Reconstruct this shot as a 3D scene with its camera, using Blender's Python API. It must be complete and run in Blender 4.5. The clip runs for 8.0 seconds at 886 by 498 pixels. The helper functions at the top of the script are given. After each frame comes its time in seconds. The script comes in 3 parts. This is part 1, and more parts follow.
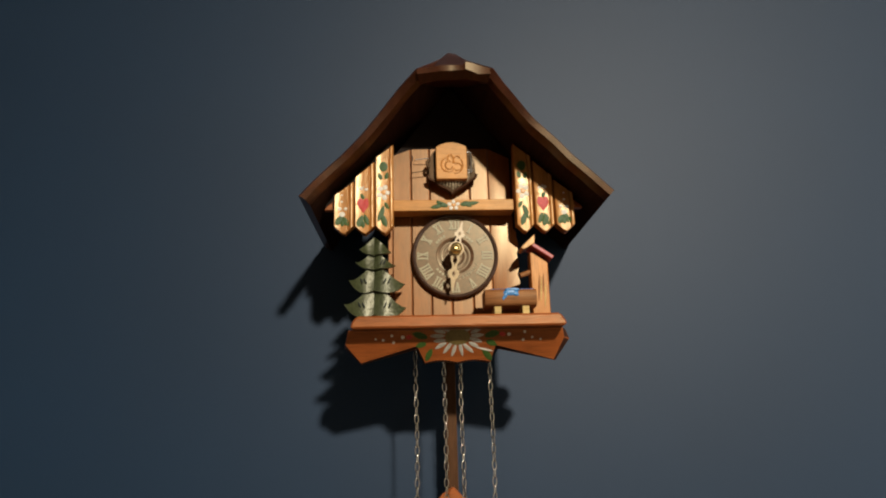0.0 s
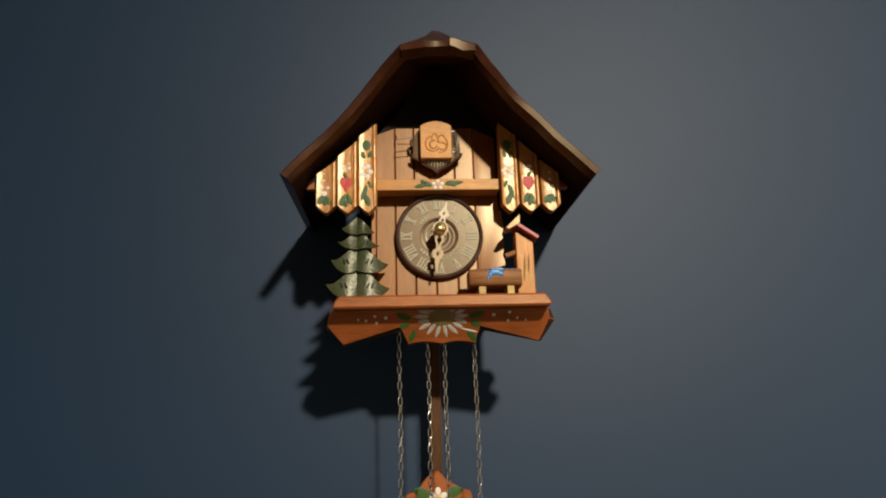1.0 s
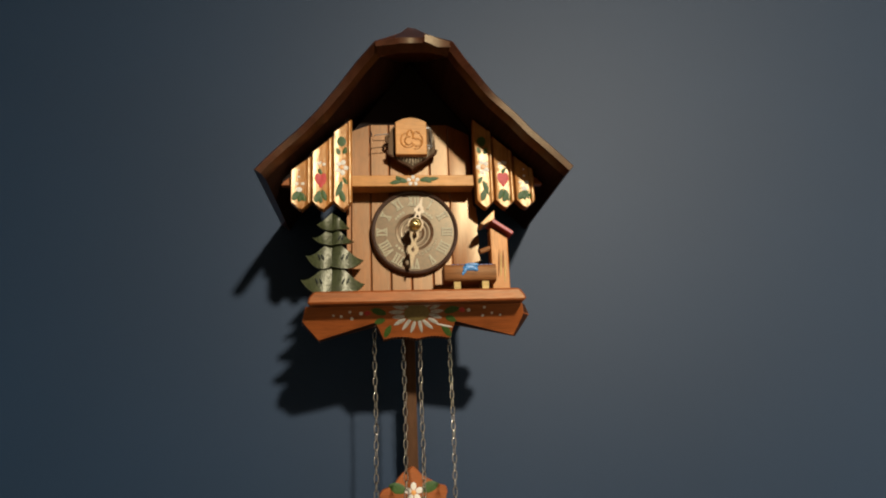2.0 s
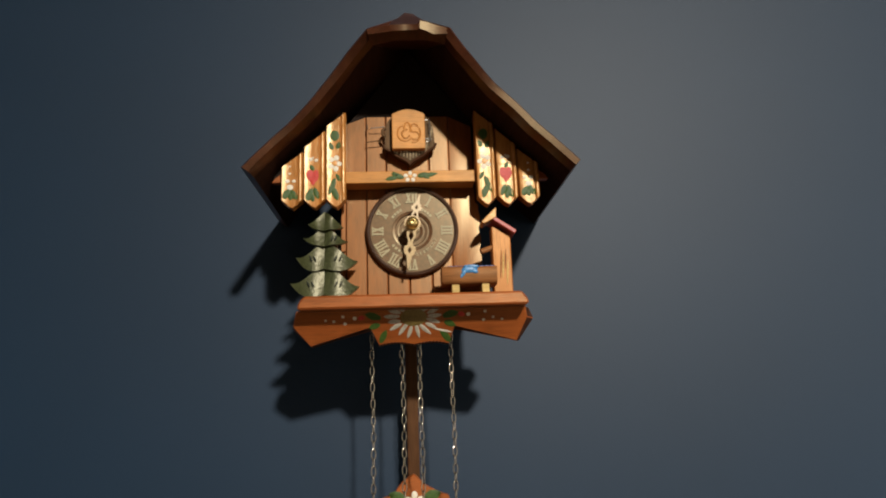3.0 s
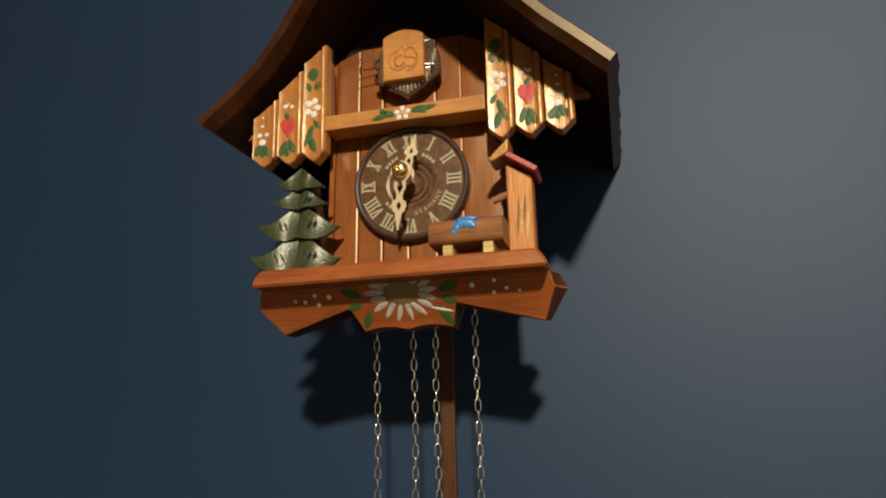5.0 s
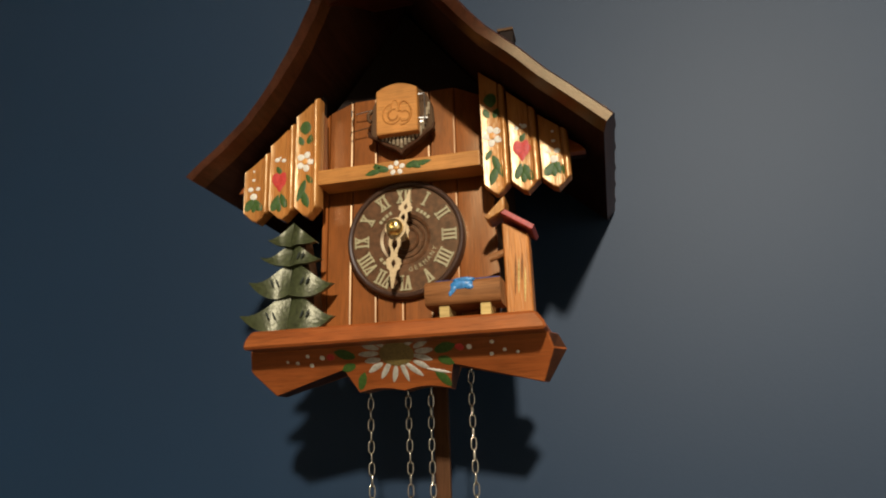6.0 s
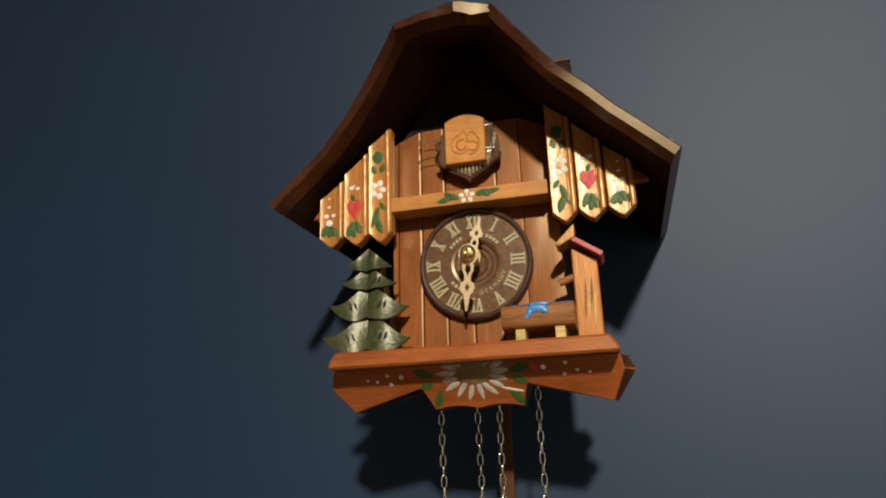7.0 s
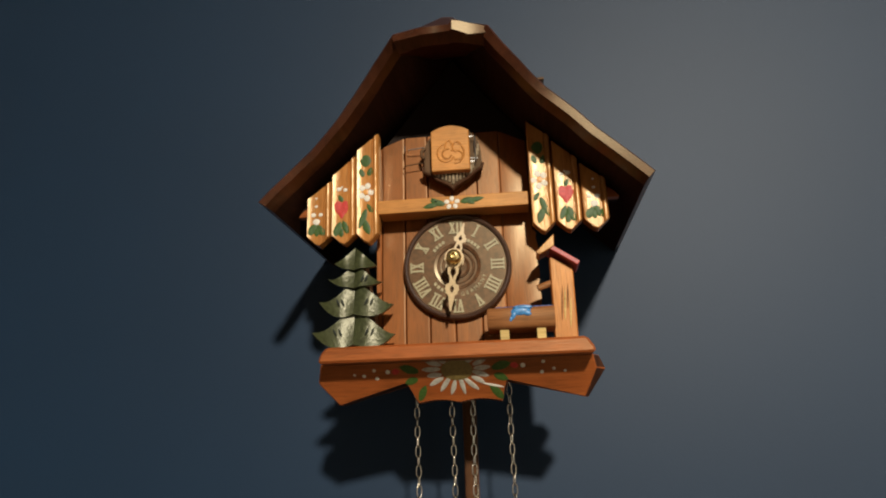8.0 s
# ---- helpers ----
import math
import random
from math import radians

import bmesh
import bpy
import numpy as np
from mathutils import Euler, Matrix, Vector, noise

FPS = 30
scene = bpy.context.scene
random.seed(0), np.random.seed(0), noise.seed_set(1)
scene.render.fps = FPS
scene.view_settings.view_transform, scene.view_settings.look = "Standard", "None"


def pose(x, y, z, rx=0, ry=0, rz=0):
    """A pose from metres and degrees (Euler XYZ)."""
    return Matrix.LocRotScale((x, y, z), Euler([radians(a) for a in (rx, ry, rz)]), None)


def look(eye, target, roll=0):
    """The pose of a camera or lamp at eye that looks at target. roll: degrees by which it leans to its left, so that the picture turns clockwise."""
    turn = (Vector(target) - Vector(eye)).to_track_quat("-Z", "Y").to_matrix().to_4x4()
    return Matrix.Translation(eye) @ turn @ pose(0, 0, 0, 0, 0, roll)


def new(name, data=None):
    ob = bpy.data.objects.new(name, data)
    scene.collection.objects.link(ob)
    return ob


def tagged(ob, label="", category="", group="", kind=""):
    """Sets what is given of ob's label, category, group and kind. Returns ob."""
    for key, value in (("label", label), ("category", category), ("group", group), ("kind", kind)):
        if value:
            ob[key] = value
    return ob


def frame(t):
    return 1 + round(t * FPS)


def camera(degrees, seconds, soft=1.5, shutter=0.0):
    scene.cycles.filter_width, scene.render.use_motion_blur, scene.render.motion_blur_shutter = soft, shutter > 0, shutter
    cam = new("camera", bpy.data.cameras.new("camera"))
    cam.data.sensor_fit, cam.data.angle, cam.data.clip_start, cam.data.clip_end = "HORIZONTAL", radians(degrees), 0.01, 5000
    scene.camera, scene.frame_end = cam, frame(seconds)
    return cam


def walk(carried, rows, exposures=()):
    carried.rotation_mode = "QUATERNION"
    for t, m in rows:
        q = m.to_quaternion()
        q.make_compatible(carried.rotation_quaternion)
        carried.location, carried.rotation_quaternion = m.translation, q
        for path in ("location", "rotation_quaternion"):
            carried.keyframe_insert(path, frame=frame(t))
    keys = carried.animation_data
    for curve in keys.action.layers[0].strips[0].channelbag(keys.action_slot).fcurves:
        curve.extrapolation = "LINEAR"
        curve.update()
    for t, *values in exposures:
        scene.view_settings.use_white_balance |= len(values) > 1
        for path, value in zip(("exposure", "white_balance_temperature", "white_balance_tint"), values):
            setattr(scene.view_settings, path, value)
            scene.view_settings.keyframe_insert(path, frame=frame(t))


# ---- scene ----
cam = camera(66.48, 8.0, soft=2.0)
PATH = [
    (0, (-0.03348, -0.64481, 1.56602), (-0.01206, -0.16169, 1.69303), -1.47),
    (0.5, (-0.05125, -0.63723, 1.56604), (-0.01674, -0.15457, 1.69192), -1.73),
    (1, (-0.03068, -0.63408, 1.55715), (-0.00001, -0.15033, 1.67984), -1.67),
    (1.5, (-0.02369, -0.64090, 1.55517), (0.01726, -0.15755, 1.67639), -1.55),
    (1.7, (-0.02941, -0.63971, 1.55321), (0.01769, -0.15717, 1.67543), -2.16),
    (2.8, (-0.02445, -0.62060, 1.55879), (0.02071, -0.13674, 1.67640), -2.53),
    (3, (-0.00663, -0.61244, 1.57254), (0.02188, -0.12552, 1.68251), -2.05),
    (3.5, (0.05393, -0.54312, 1.57699), (0.02538, -0.05961, 1.70111), -1.57),
    (4, (0.09070, -0.50465, 1.55962), (0.01553, -0.02696, 1.68675), -1.33),
    (4.2, (0.09690, -0.49823, 1.55415), (0.01735, -0.02248, 1.68580), -1.34),
    (5.3, (0.11281, -0.46383, 1.57148), (-0.01728, 0.00426, 1.68965), -1.44),
    (5.5, (0.11130, -0.46137, 1.57373), (-0.01744, 0.00514, 1.69944), -1.37),
    (6, (0.10652, -0.47184, 1.58707), (-0.00407, -0.00369, 1.72348), -2.08),
    (6.5, (0.09506, -0.48718, 1.59405), (-0.02444, -0.02190, 1.73276), -2.35),
    (7, (0.07923, -0.50322, 1.59365), (-0.03945, -0.03811, 1.73363), -2.06),
    (7.5, (0.05189, -0.53388, 1.60037), (-0.04068, -0.06147, 1.73551), -1.76),
    (8, (0.03932, -0.53617, 1.59293), (-0.01559, -0.05781, 1.72767), -1.78),
]
walk(cam, [(t, look(eye, target, roll)) for t, eye, target, roll in PATH],
     [(0.0, -0.05), (1.5, -0.04), (3.5, 0.0), (5.5, 0.08), (7.0, 0.06), (8.0, 0.0)])

# ---- light: one warm ceiling lamp, high up behind the viewer and to the side ----
bulb = bpy.data.lights.new("ceiling_spot", "SPOT")
bulb.energy, bulb.shadow_soft_size, bulb.color = 1490.0, 0.105, (1.0, 0.925, 0.815)
bulb.spot_size, bulb.spot_blend = radians(130), 1.0
lamp = new("ceiling_spot", bulb)
lamp.matrix_world = look((0.97, -3.8, 3.29), (1.60, -1.6, -0.30))
night = bpy.data.worlds.new("night")
night.use_nodes = True
night.node_tree.nodes["Background"].inputs["Color"].default_value = (0.002, 0.003, 0.005, 1)
scene.world = night


# ---- materials ----
def plain(name, colour, rough=0.5, metal=0.0, spec=0.5, speckle=0.12, size=900.0, bump=0.0, tint=(1, 1, 1)):
    """A painted, metal or plastic surface with slight uneven tone and relief."""
    m = bpy.data.materials.new(name)
    m.use_nodes = True
    nt = m.node_tree
    b = nt.nodes["Principled BSDF"]
    b.inputs["Roughness"].default_value, b.inputs["Metallic"].default_value = rough, metal
    b.inputs["Specular IOR Level"].default_value = spec
    b.inputs["Specular Tint"].default_value = (*tint, 1)
    co = nt.nodes.new("ShaderNodeTexCoord")
    n = nt.nodes.new("ShaderNodeTexNoise")
    n.inputs["Scale"].default_value, n.inputs["Detail"].default_value = size, 4
    nt.links.new(co.outputs["Object"], n.inputs["Vector"])
    ramp = nt.nodes.new("ShaderNodeValToRGB")
    ramp.color_ramp.elements[0].position, ramp.color_ramp.elements[1].position = 0.3, 0.7
    ramp.color_ramp.elements[0].color = (*[c * (1 - speckle) for c in colour], 1)
    ramp.color_ramp.elements[1].color = (*[min(1, c * (1 + speckle)) for c in colour], 1)
    nt.links.new(n.outputs["Fac"], ramp.inputs["Fac"])
    nt.links.new(ramp.outputs["Color"], b.inputs["Base Color"])
    if bump:
        bp = nt.nodes.new("ShaderNodeBump")
        bp.inputs["Strength"].default_value, bp.inputs["Distance"].default_value = bump, 0.0004
        nt.links.new(n.outputs["Fac"], bp.inputs["Height"])
        nt.links.new(bp.outputs["Normal"], b.inputs["Normal"])
    return m


def wood(name, dark, light, along="z", rough=0.38, coat=0.25, relief=0.25, fine=1.0):
    """Lacquered wood with long grain along one axis, pores and a slow change of tone."""
    m = bpy.data.materials.new(name)
    m.use_nodes = True
    nt = m.node_tree
    b = nt.nodes["Principled BSDF"]
    b.inputs["Roughness"].default_value = rough
    b.inputs["Specular IOR Level"].default_value = 0.12 + 1.1 * coat
    b.inputs["Specular Tint"].default_value = (1.0, 0.80, 0.48, 1)
    co, info = nt.nodes.new("ShaderNodeTexCoord"), nt.nodes.new("ShaderNodeObjectInfo")
    shift = nt.nodes.new("ShaderNodeVectorMath")
    shift.operation = "MULTIPLY_ADD"
    shift.inputs[1].default_value = (7.3, 5.1, 3.7)
    nt.links.new(info.outputs["Random"], shift.inputs[0])
    nt.links.new(co.outputs["Object"], shift.inputs[2])
    long = {"x": (0.06, 1, 1), "y": (1, 0.06, 1), "z": (1, 1, 0.06)}[along]
    mp = nt.nodes.new("ShaderNodeMapping")
    mp.inputs["Scale"].default_value = long
    nt.links.new(shift.outputs[0], mp.inputs["Vector"])
    grain, pores, tone = (nt.nodes.new("ShaderNodeTexNoise") for _ in range(3))
    for node, scale, detail, bend in ((grain, 260 * fine, 5, 0.9), (pores, 1500 * fine, 3, 0.2)):
        node.inputs["Scale"].default_value, node.inputs["Detail"].default_value = scale, detail
        node.inputs["Distortion"].default_value = bend
        nt.links.new(mp.outputs[0], node.inputs["Vector"])
    tone.inputs["Scale"].default_value, tone.inputs["Detail"].default_value = 28, 3
    nt.links.new(shift.outputs[0], tone.inputs["Vector"])
    ramp = nt.nodes.new("ShaderNodeValToRGB")
    ramp.color_ramp.elements[0].position, ramp.color_ramp.elements[1].position = 0.30, 0.68
    ramp.color_ramp.elements[0].color, ramp.color_ramp.elements[1].color = (*dark, 1), (*light, 1)
    nt.links.new(grain.outputs["Fac"], ramp.inputs["Fac"])
    spots = nt.nodes.new("ShaderNodeMapRange")
    spots.inputs["From Min"].default_value, spots.inputs["From Max"].default_value = 0.32, 0.5
    spots.inputs["To Min"].default_value, spots.inputs["To Max"].default_value = 0.72, 1.0
    nt.links.new(pores.outputs["Fac"], spots.inputs["Value"])
    slow = nt.nodes.new("ShaderNodeMapRange")
    slow.inputs["From Min"].default_value, slow.inputs["From Max"].default_value = 0.3, 0.7
    slow.inputs["To Min"].default_value, slow.inputs["To Max"].default_value = 0.75, 1.2
    nt.links.new(tone.outputs["Fac"], slow.inputs["Value"])
    both = nt.nodes.new("ShaderNodeMath")
    both.operation = "MULTIPLY"
    nt.links.new(spots.outputs[0], both.inputs[0])
    nt.links.new(slow.outputs[0], both.inputs[1])
    mul = nt.nodes.new("ShaderNodeVectorMath")
    mul.operation = "SCALE"
    nt.links.new(ramp.outputs["Color"], mul.inputs[0])
    nt.links.new(both.outputs[0], mul.inputs["Scale"])
    nt.links.new(mul.outputs[0], b.inputs["Base Color"])
    bp = nt.nodes.new("ShaderNodeBump")
    bp.inputs["Strength"].default_value, bp.inputs["Distance"].default_value = relief, 0.0006
    nt.links.new(pores.outputs["Fac"], bp.inputs["Height"])
    nt.links.new(bp.outputs["Normal"], b.inputs["Normal"])
    return m


PLANK = wood("plank_wood", (0.180, 0.047, 0.0082), (0.250, 0.071, 0.0122), "z", 0.34, 0.54, 0.08)
HONEY = wood("honey_wood", (0.360, 0.134, 0.031), (0.450, 0.188, 0.046), "z", 0.25, 0.48)
BAR = wood("bar_wood", (0.400, 0.158, 0.038), (0.465, 0.196, 0.048), "x", 0.40, 0.3)
BASE = wood("base_wood", (0.232, 0.055, 0.012), (0.310, 0.083, 0.019), "x", 0.38, 0.36)
ROOF = wood("roof_wood", (0.033, 0.0088, 0.004), (0.064, 0.0185, 0.008), "y", 0.34, 0.26, 0.08)
# darker copy of the roof wood: shade of the underside put into its colour
UNDER = wood("shaded_roof_wood", (0.018, 0.0065, 0.004), (0.031, 0.0112, 0.0066), "y", 0.8, 0.0)
CASE = wood("case_wood", (0.020, 0.009, 0.005), (0.034, 0.016, 0.008), "z", 0.7, 0.0)
CARVED = wood("carved_dark_wood", (0.050, 0.023, 0.011), (0.090, 0.043, 0.020), "z", 0.5, 0.1)
# stain of the apron's edges; on the door surround's rim it stands for shade
STAIN_AND_SHADE = wood("stained_and_shaded_wood", (0.034, 0.012, 0.006), (0.058, 0.021, 0.010), "x", 0.55, 0.05)
LOG = wood("log_wood", (0.150, 0.056, 0.018), (0.250, 0.100, 0.034), "x", 0.5, 0.15)
ROD = wood("rod_wood", (0.038, 0.014, 0.006), (0.062, 0.024, 0.010), "z", 0.5, 0.1)
TREE = plain("tree_green", (0.038, 0.043, 0.017), 0.36, 0, 0.55, 0.45, 460, 0.7, (1.0, 0.94, 0.70))
CUT = plain("tree_cut", (0.012, 0.016, 0.009), 0.8)
LEAF = plain("leaf_paint", (0.038, 0.076, 0.013), 0.5, 0, 0.25, 0.3, 700)
WHITE = plain("white_paint", (0.62, 0.57, 0.46), 0.5, 0, 0.3, 0.08, 900)
# white of the daisy petals, darkened for the ledge's shade on them
DULL = plain("shaded_daisy_white_paint", (0.36, 0.33, 0.26), 0.5, 0, 0.3, 0.25, 500)
RED = plain("red_paint", (0.44, 0.036, 0.026), 0.5, 0, 0.3, 0.2, 700)
ROOFRED = plain("red_roof_paint", (0.36, 0.055, 0.040), 0.45, 0, 0.5, 0.2, 500, 0.3)
ORANGE = plain("orange_paint", (0.60, 0.27, 0.06), 0.4)
OLIVE = plain("daisy_centre_paint", (0.17, 0.115, 0.030), 0.6, 0, 0.4, 0.4, 1600, 0.6)
BLUE = plain("blue_paint", (0.030, 0.165, 0.36), 0.4, 0, 0.5, 0.35, 500, 0.3)
DEEP = plain("deep_blue_paint", (0.02, 0.05, 0.16), 0.35, 0, 0.5, 0.3, 500)
DIAL = plain("dial_brown", (0.088, 0.037, 0.016), 0.34, 0, 0.60, 0.42, 330, 0.0, (1.0, 0.86, 0.55))
DIALDARK = plain("dial_rim_brown", (0.050, 0.025, 0.015), 0.32, 0, 0.5, 0.2, 400)
CREAM = plain("cream_plastic", (0.52, 0.38, 0.20), 0.45, 0, 0.5, 0.15, 900)
NUMERAL = plain("numeral_cream", (0.31, 0.26, 0.13), 0.5, 0, 0.5, 0.25, 1200)
BRASS = plain("brass", (0.76, 0.58, 0.24), 0.28, 1.0, 0.5, 0.1, 500)
STEEL = plain("dull_brass_wire", (0.48, 0.43, 0.33), 0.15, 1.0, 0.5, 0.2, 900)
WIRE = plain("bright_wire", (0.50, 0.48, 0.44), 0.35, 1.0)
POST = wood("post_wood", (0.340, 0.108, 0.020), (0.440, 0.160, 0.034), "z", 0.38, 0.4)
# chimney's black stain; on the gable pieces it stands for the roof's shade
BLACK_AND_SHADE = plain("black_stain_and_shade", (0.018, 0.012, 0.009), 0.8, 0, 0.1)
PALE = wood("pale_wood", (0.420, 0.279, 0.090), (0.580, 0.409, 0.156), "x", 0.5, 0.1)
RIB = plain("pale_carving", (0.30, 0.23, 0.14), 0.5, 0, 0.5, 0.3, 900)


def wall_paint():
    """Blue-grey satin wall paint with roller stipple and slow unevenness."""
    m = plain("blue_wall_paint", (0.0024, 0.0165, 0.0380), 0.56, 0, 0.375, 0.05, 6.0)
    nt = m.node_tree
    b = nt.nodes["Principled BSDF"]
    co = nt.nodes.new("ShaderNodeTexCoord")
    fine = nt.nodes.new("ShaderNodeTexNoise")
    fine.inputs["Scale"].default_value, fine.inputs["Detail"].default_value = 420, 4
    nt.links.new(co.outputs["Object"], fine.inputs["Vector"])
    bp = nt.nodes.new("ShaderNodeBump")
    bp.inputs["Strength"].default_value, bp.inputs["Distance"].default_value = 0.07, 0.0006
    nt.links.new(fine.outputs["Fac"], bp.inputs["Height"])
    nt.links.new(bp.outputs["Normal"], b.inputs["Normal"])
    return m


WALL = wall_paint()
PLASTER = plain("room_paint", (0.76, 0.75, 0.74), 0.8, 0, 0.3, 0.05, 5, 0.1)
BOARDS = wood("floor_wood", (0.050, 0.036, 0.023), (0.090, 0.066, 0.043), "y", 0.5, 0.1, 0.2, 0.08)


# ---- mesh helpers ----
def part(name, bm, material, parent=None, label="", smooth=False):
    """Links a bmesh, drawn in world metres, as one mesh object under a thing or a part."""
    bmesh.ops.recalc_face_normals(bm, faces=bm.faces)
    me = bpy.data.meshes.new(name)
    bm.to_mesh(me)
    bm.free()
    me.materials.append(material)
    if smooth:
        for p in me.polygons:
            p.use_smooth = True
        me.set_sharp_from_angle(angle=radians(32))
    ob = new(name, me)
    if parent:
        ob.parent = parent
        ob.matrix_parent_inverse = BASES[parent.name] if parent.name in BASES else Matrix()
    if label:
        tagged(ob, label)
    return ob


BASES = {}


def thing(name, place, label, category, group=""):
    """An empty at the base of a thing; its parts are drawn in world metres."""
    e = new(name)
    e.empty_display_size = 0.02
    e.location = place
    BASES[e.name] = Matrix.Translation(place).inverted()
    return tagged(e, label, category, group)


def bevelled(bm, width, segments=2):
    if width:
        bmesh.ops.bevel(bm, geom=list(bm.edges), offset=width, segments=segments, profile=0.6, affect="EDGES", clamp_overlap=True)
    return bm


def box(x0, x1, y0, y1, z0, z1, bevel=0.0, bm=None):
    bm = bm or bmesh.new()
    vs = [bm.verts.new((x, y, z)) for x in (x0, x1) for y in (y0, y1) for z in (z0, z1)]
    for f in ((0, 1, 3, 2), (4, 6, 7, 5), (0, 4, 5, 1), (2, 3, 7, 6), (0, 2, 6, 4), (1, 5, 7, 3)):
        bm.faces.new([vs[i] for i in f])
    return bevelled(bm, bevel)


def prism(outline, y0, y1, bevel=0.0, bm=None, inset=0.0, rounds=1):
    """A board cut to an outline in x and z, from y0 (front) to y1 (back)."""
    bm = bm or bmesh.new()
    cx, cz = sum(p[0] for p in outline) / len(outline), sum(p[1] for p in outline) / len(outline)
    front = [bm.verts.new((x + (cx - x) * inset, y0, z + (cz - z) * inset)) for x, z in outline]
    back = [bm.verts.new((x, y1, z)) for x, z in outline]
    bm.faces.new(front)
    bm.faces.new(back[::-1])
    for i in range(len(outline)):
        j = (i + 1) % len(outline)
        bm.faces.new((front[i], front[j], back[j], back[i]))
    return bevelled(bm, bevel, rounds)


def tube(points, radius, sides=6, bm=None, closed=False):
    """A round wire through points."""
    bm = bm or bmesh.new()
    pts = [Vector(p) for p in points]
    rings, n = [], len(pts)
    for i, p in enumerate(pts):
        a = pts[i - 1] if i or closed else p
        c = pts[(i + 1) % n] if i < n - 1 or closed else p
        way = (c - a).normalized()
        side = way.cross(Vector((0.31, 0.9, 0.17))).normalized()
        up = side.cross(way)
        rings.append([bm.verts.new(p + radius * (math.cos(k) * side + math.sin(k) * up)) for k in (2 * math.pi * s / sides for s in range(sides))])
    for i in range(n if closed else n - 1):
        a, b = rings[i], rings[(i + 1) % n]
        for s in range(sides):
            bm.faces.new((a[s], a[(s + 1) % sides], b[(s + 1) % sides], b[s]))
    if not closed:
        bm.faces.new(rings[0][::-1])
        bm.faces.new(rings[-1])
    return bm


def lathe(cx, cz, profile, sides=64, bm=None):
    """A turned piece about the axis that points out of the wall; profile rows are radius and y."""
    bm = bm or bmesh.new()
    rings = []
    for r, y in profile:
        if r < 1e-6:
            rings.append([bm.verts.new((cx, y, cz))])
        else:
            rings.append([bm.verts.new((cx + r * math.cos(k), y, cz + r * math.sin(k))) for k in (2 * math.pi * s / sides for s in range(sides))])
    for a, b in zip(rings, rings[1:]):
        for s in range(sides):
            t = (s + 1) % sides
            if len(a) == 1 and len(b) > 1:
                bm.faces.new((a[0], b[s], b[t]))
            elif len(b) == 1 and len(a) > 1:
                bm.faces.new((a[s], a[t], b[0]))
            elif len(a) > 1:
                bm.faces.new((a[s], a[t], b[t], b[s]))
    return bm


def daub(bm, cx, cz, rx, rz, turn, y, high=0.00022, sides=12, point=0.0):
    """A raised oval dab of paint on a surface at y; point draws out one end."""
    c, s = math.cos(radians(turn)), math.sin(radians(turn))
    rings = []
    for scale, up in ((1.0, 0.0), (0.8, 0.75), (0.4, 1.0)):
        ring = []
        for k in range(sides):
            a = 2 * math.pi * k / sides
            u, v = rx * scale * math.cos(a), rz * scale * math.sin(a)
            if point:
                v *= 1 - point * max(0.0, u / rx) ** 2
                v *= 1 + 0.08 * math.sin(3 * a + cx * 900)
            px = cx + c * u - s * v
            ring.append(bm.verts.new((px, (y(px, cz + s * u + c * v) if callable(y) else y) - up * high, cz + s * u + c * v)))
        rings.append(ring)
    for a, b in zip(rings, rings[1:]):
        for k in range(sides):
            j = (k + 1) % sides
            bm.faces.new((a[k], a[j], b[j], b[k]))
    bm.faces.new(rings[-1])
    return bm


def dabs(name, rows, y, material, parent, label=""):
    """Dabs of paint on a part: rows of x, z, half length, half width, turn, point."""
    for x, z, rx, rz, turn, point in rows:
        grow = 1.25 if "leaf" in name else 1.12
        part(name, daub(bmesh.new(), x, z, rx * grow, rz * grow, turn, y, point=point), material, parent, label, smooth=True)


# ---- the room ----
def wall(name, x0, x1, y0, y1, z0, z1, material, label, category="wall"):
    return tagged(part(name, box(x0, x1, y0, y1, z0, z1), material), label, category, kind="structure")


wall("wall_north", -2.6, 3.2, 0.0, 0.15, 0.0, 3.7, WALL, "blue-grey satin painted wall behind the clock")
wall("wall_south", -2.6, 3.2, -5.75, -5.6, 0.0, 3.7, PLASTER, "plain pale painted wall closing the room")
wall("wall_west", -2.75, -2.6, -5.75, 0.15, 0.0, 3.7, PLASTER, "plain pale painted side wall of the room")
wall("wall_east", 3.2, 3.35, -5.75, 0.15, 0.0, 3.7, PLASTER, "plain pale painted side wall of the room")
wall("floor", -2.75, 3.35, -5.75, 0.15, -0.1, 0.0, BOARDS, "brown wooden floor of the room", "floor")
wall("ceiling", -2.75, 3.35, -5.75, 0.15, 3.7, 3.8, PLASTER, "plain pale painted ceiling of the room", "ceiling")

# ---- the clock: measures in metres; the dial's centre is at x 0, z 1.70 ----
FRONT = -0.109
clock = thing("cuckoo_clock", (0, 0, 1.646), "brown carved chalet cuckoo clock with painted flowers, on a blue wall", "cuckoo clock")

part("case", box(-0.0515, 0.0515, -0.103, -0.001, 1.6465, 1.778, 0.0012), CASE, clock, "dark stained wooden clock case")

# outer line of the roof, from the break below the hip down to the eave
SLOPE = ((0.0300, 1.8335), (0.0385, 1.8215), (0.0475, 1.8098), (0.0545, 1.8005), (0.0615, 1.7920), (0.0700, 1.7842), (0.0785, 1.7768), (0.0900, 1.7652), (0.1020, 1.7552), (0.1120, 1.7470), (0.1215, 1.7390))
